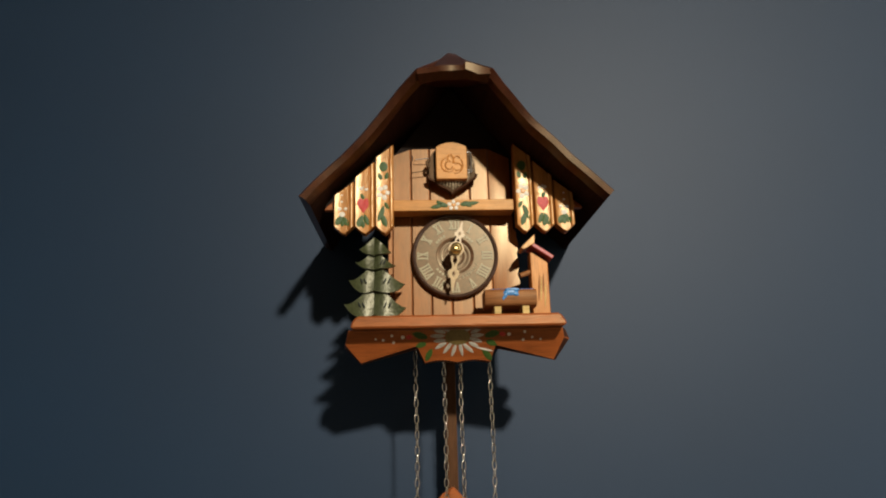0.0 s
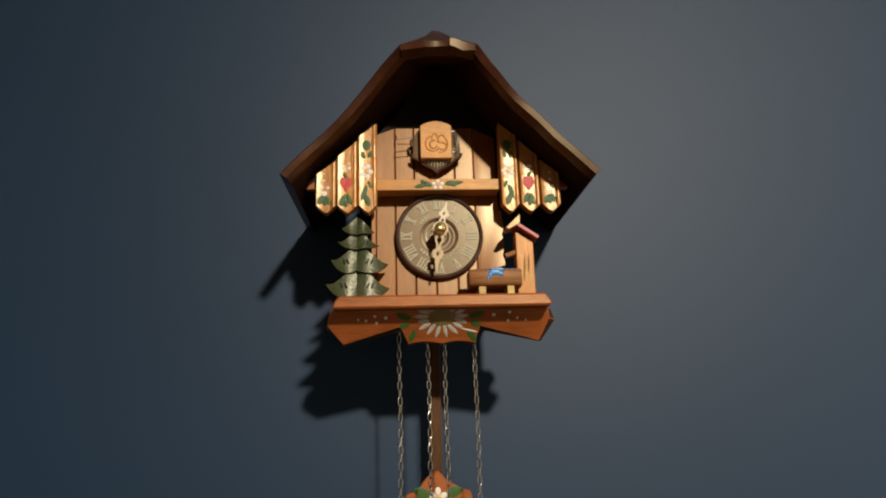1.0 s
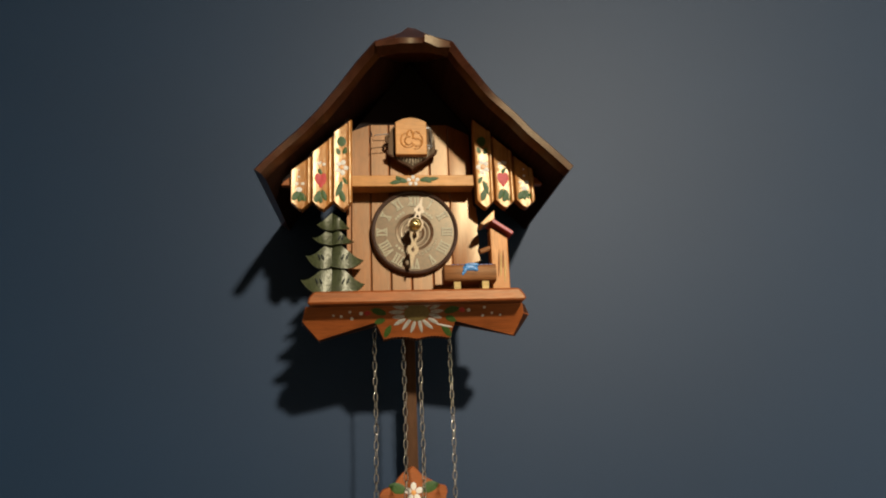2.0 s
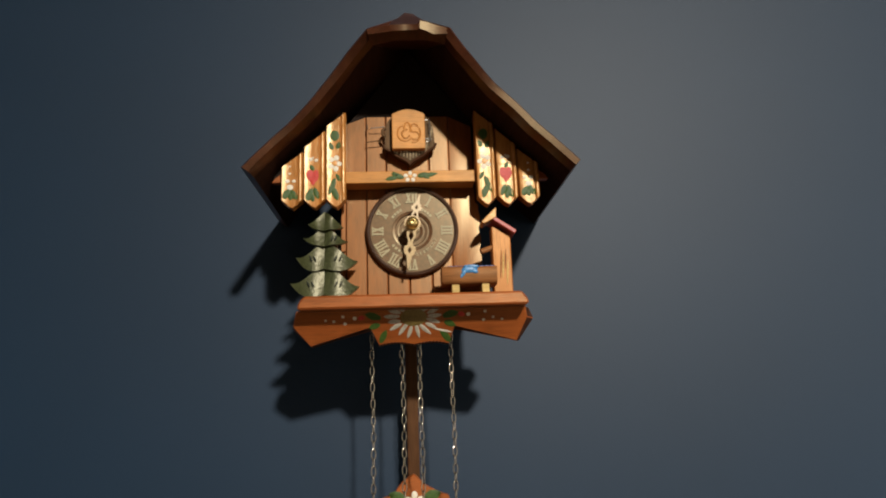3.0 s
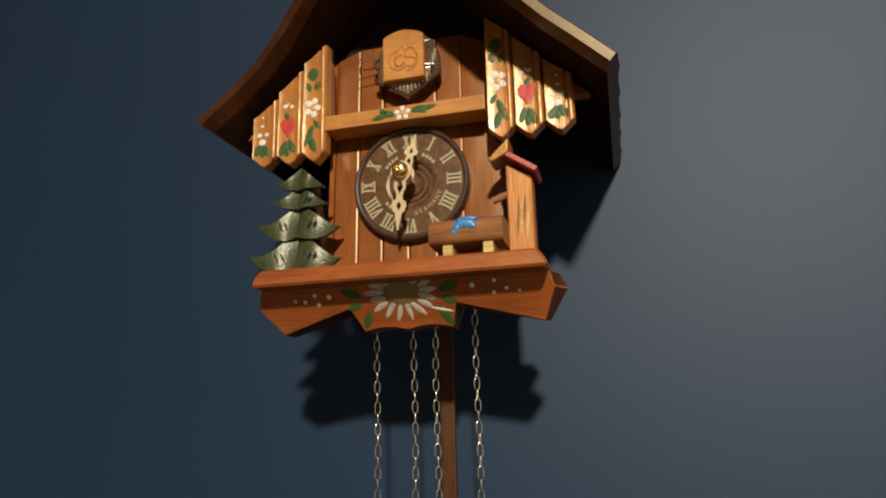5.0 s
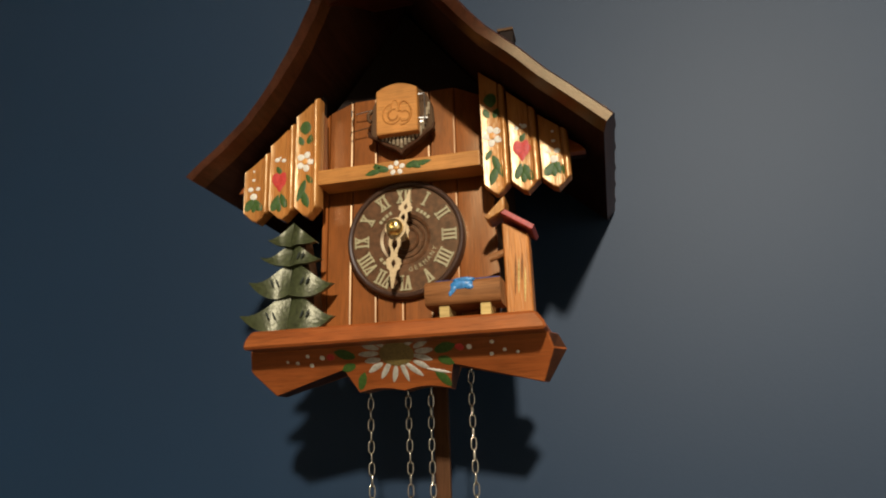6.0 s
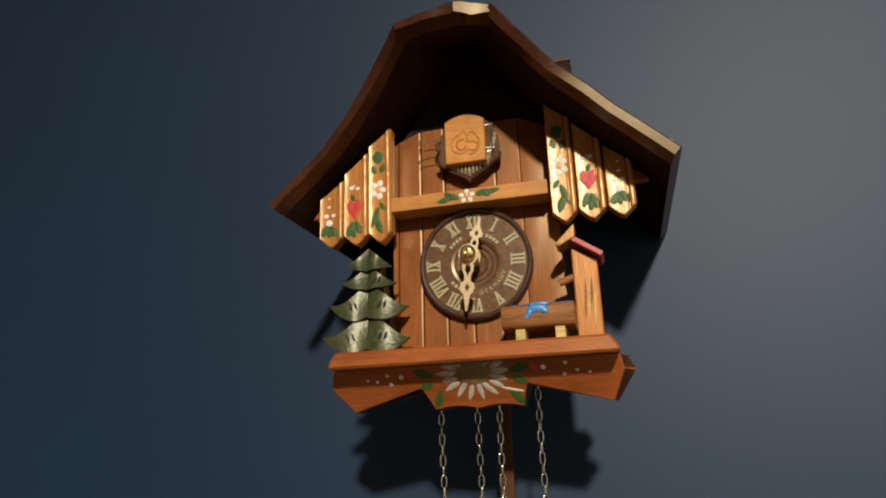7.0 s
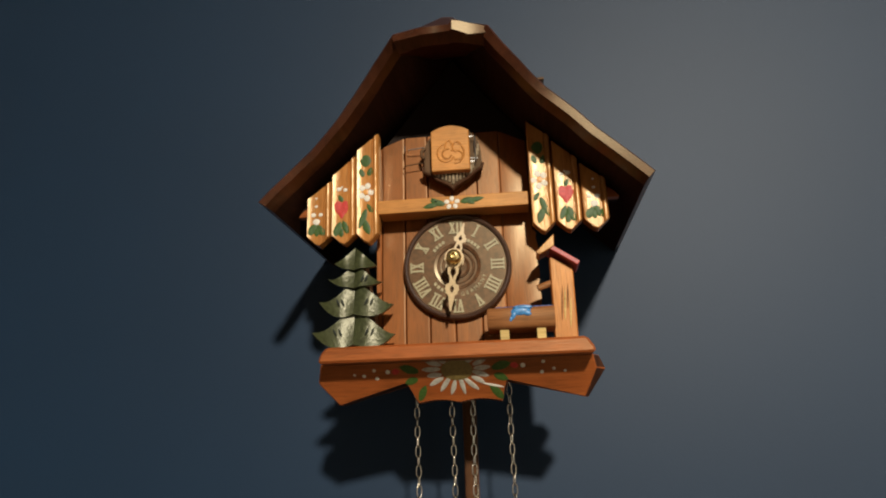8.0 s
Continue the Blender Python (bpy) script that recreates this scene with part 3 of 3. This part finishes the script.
pointer("minute_pointer", 187, -0.1315, 0.005, [(-0.0060, 0.0006, E0), (-0.0048, 0.0038, E0), (-0.0016, 0.0060, 0.0016), (0.0016, 0.0060, 0.0016), (0.0042, 0.0044, E0), (0.0058, 0.0030, E0), (0.0068, 0.0035, 0.0014), (0.0096, 0.0033, 0.0018), (0.0120, 0.0022, 0.0004), (0.0140, 0.0018, E0), (0.0160, 0.0020, E0), (0.0172, 0.0042, E0), (0.0184, 0.0040, 0.0010), (0.0196, 0.0046, 0.0014), (0.0208, 0.0038, 0.0008), (0.0222, 0.0037, E0), (0.0234, 0.0021, E0), (0.0260, 0.0016, E0), (0.0330, 0.0005, E0)])
part("nut", lathe(DX, DZ + 0.0010, [(0, -0.1354), (0.0011, -0.1354), (0.0014, -0.1372), (0.0018, -0.1376), (0.0030, -0.1373), (0.0039, -0.1364), (0.0044, -0.1351), (0.0047, -0.1338), (0.0047, -0.1326), (0, -0.1326)], 32), BRASS, clock, "polished brass nut", True)

# ---- the little door over the dial ----
shield = []
for k in range(25):
    a = math.pi * k / 24
    shield.append((0.0192 * math.cos(a) - 0.0008, 1.7790 + 0.0185 * math.sin(a)))
shield += [(-0.0200, 1.7720), (-0.0205, 1.7655), (-0.0160, 1.7650), (-0.0125, 1.7598), (-0.0055, 1.7565), (-0.0008, 1.7520), (0.0042, 1.7565), (0.0110, 1.7598), (0.0148, 1.7655), (0.0190, 1.7665), (0.0188, 1.7720)]
part("door_surround", prism(shield, -0.1150, FRONT - 0.0002, 0.0005), CARVED, clock, "dark carved shield-shaped door surround")
for i in range(11):
    x = -0.0128 + 0.0024 * i
    low = 1.7560 + 0.0058 * (abs(x + 0.0008) / 0.012) ** 0.8
    part("rib", tube([(x, -0.1153, low + 0.0005), (x + 0.0004, -0.1168, low + 0.0026), (x + 0.0004, -0.1166, low + 0.0100)], 0.0009, 6), RIB, clock)
for i in range(4):
    x, z = 0.0128 + 0.0012 * i, 1.7665 + 0.0032 * i
    part("rib", tube([(x, -0.1153, z), (x + 0.0004, -0.1166, z + 0.0018), (x + 0.0004, -0.1160, z + 0.0070)], 0.0008, 6), RIB, clock)
top = [(0.0114 - 0.0256 * k / 12, 1.7915 + 0.0038 * math.sin(math.pi * k / 12)) for k in range(13)]
door = part("cuckoo_door", prism([(-0.0142, 1.7630), (0.0114, 1.7630)] + top, -0.1225, -0.1166, 0.0005), BAR, clock, "small honey-coloured arched door with a carved round emblem")
CX, CZ = -0.0012, 1.7762


def arc(cx, cz, rx, rz, start, stop, n=16):
    """A raised carved line along part of an oval."""
    pts = [(cx + rx * math.cos(radians(start + (stop - start) * k / n)), -0.12245, cz + rz * math.sin(radians(start + (stop - start) * k / n))) for k in range(n + 1)]
    return tube(pts, 0.0007, 6)


for rows in ((-0.0030, -0.0005, 0.0058, 0.0066, 95, 330), (-0.0024, -0.0012, 0.0030, 0.0036, 60, 340), (-0.0012, 0.0030, 0.0024, 0.0052, -30, 200), (0.0042, 0.0034, 0.0028, 0.0034, 20, 270), (0.0044, -0.0028, 0.0036, 0.0032, 120, -120), (0.0028, -0.0010, 0.0062, 0.0074, -95, 40)):
    part("emblem_line", arc(CX + rows[0], CZ + rows[1], *rows[2:]), BAR, door)
part("hinge_wire", tube([(0.0114, -0.1195, 1.7875), (0.0150, -0.1190, 1.7878), (0.0152, -0.1190, 1.7700), (0.0120, -0.1195, 1.7695)], 0.00048, 6), WIRE, door, "bright bent hinge wire")
part("hinge_wire", tube([(0.0114, -0.1195, 1.7720), (0.0165, -0.1180, 1.7722)], 0.0005, 6), WIRE, door)
part("latch_wire", tube([(-0.0338, -0.1092, 1.7876), (-0.0338, -0.1120, 1.7872), (-0.0336, -0.1126, 1.7828)], 0.00045, 6), WIRE, clock)
part("latch_wire", tube([(-0.0318, -0.1088, 1.7842), (-0.0312, -0.1114, 1.7846), (-0.0200, -0.1126, 1.7852)], 0.0004, 6), WIRE, clock)
part("latch_wire", tube([(-0.0352, -0.1100, 1.7712), (-0.0338, -0.1122, 1.7726), (-0.0270, -0.1124, 1.7734), (-0.0200, -0.1126, 1.7740)], 0.0004, 6), CARVED, clock)
part("carved_hook", tube([(-0.0196, -0.1150, 1.7830), (-0.0216, -0.1154, 1.7806), (-0.0214, -0.1156, 1.7772), (-0.0198, -0.1152, 1.7758)], 0.0013, 8), CARVED, clock)
# dark tube that paints in the shaded underside of the surround
lower = [(-0.0212, 1.7690), (-0.0204, 1.7660), (-0.0180, 1.7646), (-0.0148, 1.7630), (-0.0110, 1.7596), (-0.0058, 1.7568), (-0.0024, 1.7545), (-0.0008, 1.7522), (0.0008, 1.7545), (0.0044, 1.7568), (0.0094, 1.7596), (0.0132, 1.7630), (0.0162, 1.7650), (0.0186, 1.7664), (0.0196, 1.7696)]
part("carved_rim", tube([(x, -0.1156, z) for x, z in lower], 0.0011, 8), STAIN_AND_SHADE, clock, "lower rim of the door surround, coloured dark for its shaded underside", True)

# ---- the base: ledge and apron ----
part("ledge", prism([(-0.0812, 1.6370), (0.0792, 1.6370), (0.0792, 1.6402), (0.0748, 1.6462), (-0.0764, 1.6462), (-0.0800, 1.6420)], -0.1492, -0.1000, 0.0013), BASE, clock, "reddish-brown wooden ledge")


def apron_y(x, z):
    """The apron's face slopes back towards its lower edge."""
    return -0.1232 - (z - 1.6210) * 0.70


wave = [(0.0245 - 0.0510 * k / 20, 1.6136 + 0.0020 * abs(math.sin(2 * math.pi * k / 20)) ** 0.8) for k in range(21)]
face = [(0.0786, 1.6378), (-0.0836, 1.6378), (-0.0866, 1.6280), (-0.0858, 1.6262), (-0.0755, 1.6141), (-0.0320, 1.6264)] + wave[::-1] + [(0.0278, 1.6262), (0.0735, 1.6142), (0.0806, 1.6302)]
bm = bmesh.new()
front = [bm.verts.new((x, apron_y(x, z), z)) for x, z in face]
back = []
for x, z in face:
    if x > 0.07:
        out, deep = (0.0046, -0.1230) if z > 1.6350 else (0.0064, -0.1200) if z > 1.6160 else (0.0026, -0.1130)
    else:
        out, deep = (-0.0022, -0.1150) if x < -0.08 else (0.0, -0.1060)
    back.append(bm.verts.new((x + out, deep, z)))
bm.faces.new(front)
bm.faces.new(back[::-1])
for i in range(len(face)):
    j = (i + 1) % len(face)
    bm.faces.new((front[i], front[j], back[j], back[i])).material_index = 1
apron = part("apron", bevelled(bm, 0.0005, 1), BASE, clock, "reddish-brown sloping apron board with pointed wings and a painted white daisy")
apron.data.materials.append(STAIN_AND_SHADE)


def on_apron(x, z):
    return apron_y(x, z) - 0.0001


petals = []
for k in range(17):
    a = 2 * math.pi * (k + 0.25) / 17
    reach = 0.0144 + 0.0010 * math.sin(k * 2.7)
    petals.append((-0.0012 + reach * 1.05 * math.cos(a), 1.6318 + reach * 0.64 * math.sin(a), 0.0046 + 0.0006 * math.sin(k * 4.1), 0.0013, math.degrees(math.atan2(0.64 * math.sin(a), 1.05 * math.cos(a))) + 6 * math.sin(k * 1.9), 0.35))
dabs("painted_petal", petals, on_apron, DULL, apron)
bm = daub(bmesh.new(), -0.0012, 1.6318, 0.0096, 0.0058, 0, lambda x, z: on_apron(x, z) - 0.0001, 0.0008, 20)
part("painted_daisy_centre", bm, OLIVE, apron, smooth=True)
dabs("painted_leaf", [(-0.0232, 1.6196, 0.0040, 0.0018, 60, 0.6), (0.0215, 1.6190, 0.0044, 0.0019, 135, 0.6)], on_apron, LEAF, apron)
dabs("painted_stroke", [(0.0200, 1.6226, 0.0060, 0.0006, -12, 0.5)], lambda x, z: on_apron(x, z) - 0.0002, WHITE, apron)
dots, reds, greens = [], [], []
dots += [(x, z, r, r * 0.85, 0, 0) for x, z, r in ((-0.0430, 1.6322, 0.0013), (-0.0500, 1.6288, 0.0011), (-0.0512, 1.6334, 0.0010), (-0.0578, 1.6304, 0.0010), (-0.0635, 1.6312, 0.0008), (0.0380, 1.6330, 0.0013), (0.0500, 1.6346, 0.0010), (0.0490, 1.6290, 0.0010), (0.0560, 1.6306, 0.0009), (0.0625, 1.6292, 0.0008))]
reds += [(-0.0382, 1.6322, 0.0022, 0.0015, 10, 0.3), (0.0330, 1.6332, 0.0022, 0.0015, -10, 0.3)]
greens += [(-0.0300, 1.6332, 0.0048, 0.0020, 165, 0.6), (-0.0292, 1.6266, 0.0034, 0.0017, 195, 0.6), (0.0252, 1.6334, 0.0048, 0.0020, 12, 0.6), (0.0248, 1.6272, 0.0036, 0.0018, -20, 0.6)]
dabs("painted_dot", dots, on_apron, WHITE, apron)
dabs("painted_bud", reds, on_apron, RED, apron)
dabs("painted_leaf", greens, on_apron, LEAF, apron)

# ---- the carved fir tree on the ledge ----
tree = part("fir_tree", prism([(-0.0800, 1.6462), (-0.0500, 1.6462), (-0.0535, 1.6720), (-0.0600, 1.7060), (-0.0680, 1.7060), (-0.0720, 1.6720)], -0.1210, -0.1100, 0.0004), CARVED, clock, "carved green painted fir tree with four tiers")


def fold(s, u, tip):
    """How far forward a bough stands along its length: the halves meet in a fold, one tip sweeps forward, the other curls back."""
    if s < 0:
        return -0.1235 - (0.0025 * u + 0.0140 * u * u) * abs(tip + 0.065) / 0.0215
    return -0.1230 - 0.0045 * math.sin(math.pi * u) + 0.0030 * u


def tier(top, tips, tip_z, notch, lobe, ridge):
    """Two drooping halves of a tier that meet in a ridge, with rounded lower edges and pointed tips."""
    for s, tip in ((-1, tips[0]), (1, tips[1])):
        bm = bmesh.new()
        nu, nv = 9, 5
        front, back = [], []
        for i in range(nu + 1):
            u = i / nu
            x = -0.0650 + (tip + 0.0650) * u
            zt = top + (tip_z + 0.0004 - top) * (u if top > 1.71 else 3 * u * u - 2 * u ** 3)
            zb = notch + (lobe - notch) * math.sin(min(1, u / 0.45) * math.pi / 2)
            if u > 0.45:
                zb = lobe + (tip_z - lobe) * ((u - 0.45) / 0.55) ** 2.3
            zt = max(zt, zb + 0.0005)
            f, b = [], []
            for j in range(nv + 1):
                v = j / nv
                y = fold(s, u, tip) - ridge * 0.3 - 0.0040 * v ** 1.3 * (1 - 0.55 * u) - 0.0005 * math.sin(u * 6 + v * 2)
                f.append(bm.verts.new((x, y, zt + (zb - zt) * v)))
                b.append(bm.verts.new((x, min(-0.1168, y + 0.0030), zt + (zb - zt) * v)))
            front.append(f)
            back.append(b)
        for i in range(nu):
            for j in range(nv):
                bm.faces.new((front[i][j], front[i + 1][j], front[i + 1][j + 1], front[i][j + 1]))
                bm.faces.new((back[i][j], back[i][j + 1], back[i + 1][j + 1], back[i + 1][j]))
        for i in range(nu):
            for j in (0, nv):
                bm.faces.new((front[i][j], back[i][j], back[i + 1][j], front[i + 1][j]))
        for j in range(nv):
            for i in (0, nu):
                bm.faces.new((front[i][j], front[i][j + 1], back[i][j + 1], back[i][j]))
        half = part("bough", bm, TREE, tree, smooth=True)
        half.data.set_sharp_from_angle(angle=radians(40))
        if abs(tip + 0.065) > 0.016:
            bm = bmesh.new()
            for q in (0.36, 0.50):
                x = -0.0650 + (tip + 0.0650) * q
                z = tip_z + 0.0015
                yy = fold(s, q, tip) - ridge * 0.3 - 0.0020 * (1 - 0.55 * q)
                daub(bm, x, z, 0.0026, 0.0007, 90 - s * 25, yy - 0.0012, 0.0004, 10, 0.6)
            part("carved_cut", bm, CUT, tree)


tier(1.7132, (-0.0760, -0.0518), 1.7010, 1.6975, 1.6985, 0.0030)
tier(1.7000, (-0.0790, -0.0482), 1.6902, 1.6858, 1.6868, 0.0038)
tier(1.6885, (-0.0834, -0.0410), 1.6752, 1.6692, 1.6672, 0.0046)
tier(1.6715, (-0.0866, -0.0402), 1.6562, 1.6500, 1.6480, 0.0054)

# ---- the fountain on the ledge ----
fountain = part("fountain", prism([(0.0582, 1.6462), (0.0720, 1.6462), (0.0720, 1.6912), (0.0596, 1.6985), (0.0582, 1.6985)], -0.1285, -0.1160, 0.0012), POST, clock, "carved wooden fountain with a red roof and a log trough")
# chip cuts as dabs; the pale ones paint in cuts that catch the light
for x, z, l, paint in ((0.0640, 1.6700, 0.0120, LOG), (0.0656, 1.6690, 0.0105, PALE), (0.0676, 1.6735, 0.0078, LOG), (0.0686, 1.6640, 0.0100, PALE)):
    part("carved_cut", daub(bmesh.new(), x, z, l, 0.0006, 86, -0.1286, 0.0003, 10, 0.6), paint, fountain)
slant = Matrix.Translation((0.0664, -0.1225, 1.6984)) @ Matrix.Rotation(math.atan2(0.0147, 0.0215), 4, "Y")
bm = box(-0.0124, 0.0108, -0.0125, 0.0110, -0.0014, 0.0014, 0.0005)
bmesh.ops.transform(bm, matrix=slant, verts=bm.verts)
part("roof_board", bm, ROOFRED, fountain, "red painted roof board")
part("gable_peak", prism([(0.0500, 1.7002), (0.0520, 1.6986), (0.0612, 1.7034), (0.0616, 1.7110), (0.0606, 1.7104)], -0.1360, -0.1200, 0.0004), HONEY, fountain)
part("spout", tube([(0.0500, -0.1256, 1.6798), (0.0600, -0.1250, 1.6832)], 0.0021, 10), LOG, fountain)
log = []
for k in range(20):
    a = 2 * math.pi * k / 20
    log.append((-0.1360 + 0.0118 * math.copysign(abs(math.cos(a)) ** 0.4, math.cos(a)), 1.6588 + 0.0068 * math.copysign(abs(math.sin(a)) ** 0.42, math.sin(a))))
bm = bmesh.new()
rows = [[bm.verts.new((x, -0.136 + (y + 0.136) * k, 1.6588 + (z - 1.6588) * k)) for y, z in log] for x, k in ((0.0192, 0.95), (0.0200, 1.0), (0.0330, 1.02), (0.0460, 0.98), (0.0582, 1.0))]
for a, b in zip(rows, rows[1:]):
    for k in range(20):
        bm.faces.new((a[k], a[(k + 1) % 20], b[(k + 1) % 20], b[k]))
bm.faces.new(rows[0])
bm.faces.new(rows[-1])
trough = part("trough", bm, LOG, fountain, "brown log trough", True)
trough.data.set_sharp_from_angle(angle=radians(40))
bm = bmesh.new()
for k in range(9):
    u = k / 8
    x = 0.0262 + 0.0290 * u
    daub(bm, x, 1.6655, 0.0030, 0.0007, 0, -0.1425, 0.0010, 8)
part("painted_pool", bm, DEEP, trough)
bm = bmesh.new()
rnd = random.Random(3)
for x, z, rx, rz, turn in ((0.0385, 1.6622, 0.0062, 0.0026, 4), (0.0345, 1.6600, 0.0034, 0.0016, 60), (0.0400, 1.6645, 0.0058, 0.0015, 0), (0.0330, 1.6580, 0.0018, 0.0010, 80), (0.0420, 1.6612, 0.0030, 0.0017, -20)):
    daub(bm, x, z, rx, rz, turn, -0.1474, 0.0012, 14)
part("painted_water", bm, BLUE, trough, "pale blue painted water spilling over", True)
for x in (0.0288, 0.0500):
    part("trough_leg", box(x - 0.0026, x + 0.0026, -0.1450, -0.1290, 1.6462, 1.6530, 0.0004), PALE, fountain)
part("trough_support", box(0.0175, 0.0560, -0.1260, -0.1180, 1.6462, 1.6490, 0.0004), CARVED, fountain)

# ---- chains ----
bm = bmesh.new()
loop = []
for k in range(14):
    a = 2 * math.pi * k / 14
    loop.append((0.0016 * math.cos(a), 0.0, 0.0026 * math.sin(a) + 0.0012 * (1 if math.sin(a) > 0.01 else -1 if math.sin(a) < -0.01 else 0)))
tube(loop, 0.00042, 6, bm, True)
bmesh.ops.recalc_face_normals(bm, faces=bm.faces)
LINK = bpy.data.meshes.new("link")
bm.to_mesh(LINK)
bm.free()
LINK.materials.append(STEEL)
for p in LINK.polygons:
    p.use_smooth = True


def chain(x, y, ztop, zlow, turn):
    c = thing("chain", (x, y, ztop), "thin brassy metal link chain hanging below the clock", "chain", "chains below the clock")
    rnd = random.Random(int(x * 10000))
    z, i = ztop, 0
    while z > zlow:
        o = new("link", LINK)
        o.parent = c
        o.matrix_basis = Matrix.Translation((0.0003 * math.sin(i * 0.35 + x * 300), 0, z - ztop)) @ Matrix.Rotation(radians(turn + (90 if i % 2 else 0) + rnd.uniform(-10, 10)), 4, "Z")
        z -= 0.0062
        i += 1


for x, turn in ((-0.0335, 24), (-0.0102, 18), (0.0034, 26), (0.0280, 20)):
    chain(x, -0.0800, 1.6470, 1.26, turn)

# ---- pendulum, hanging at rest ----
pendulum = thing("pendulum", (-0.003, -0.030, 1.640), "brown wooden pendulum with a painted leaf-shaped bob", "pendulum")
part("pendulum_rod", box(-0.0080, 0.0020, -0.0320, -0.0280, 1.470, 1.6480, 0.0008), ROD, pendulum)
leaf = []
for k in range(40):
    a = 2 * math.pi * k / 40
    r = 0.0265 + 0.0035 * math.cos(5 * a + 0.4) + 0.0015 * math.cos(11 * a)
    leaf.append((-0.003 + r * math.sin(a), 1.4850 + r * 1.0 * math.cos(a)))
bob = part("leaf_bob", prism(leaf, -0.0385, -0.0322, 0.0008), BASE, pendulum, "carved leaf-shaped wooden bob with painted flower")
dabs("painted_petal", [(-0.003 + 0.0050 * math.cos(radians(a)), 1.4950 + 0.0050 * math.sin(radians(a)), 0.0028, 0.0022, a, 0) for a in (18, 90, 162, 234, 306)], -0.0386, WHITE, bob)
dabs("painted_flower_centre", [(-0.003, 1.4950, 0.0020, 0.0020, 0, 0)], -0.0389, ORANGE, bob)
dabs("painted_leaf", [(-0.0165, 1.4990, 0.0062, 0.0036, 160, 0.6), (0.0110, 1.4990, 0.0062, 0.0036, 20, 0.6), (-0.0130, 1.4860, 0.0060, 0.0030, 210, 0.6), (0.0080, 1.4860, 0.0060, 0.0030, -30, 0.6)], -0.0386, LEAF, bob)
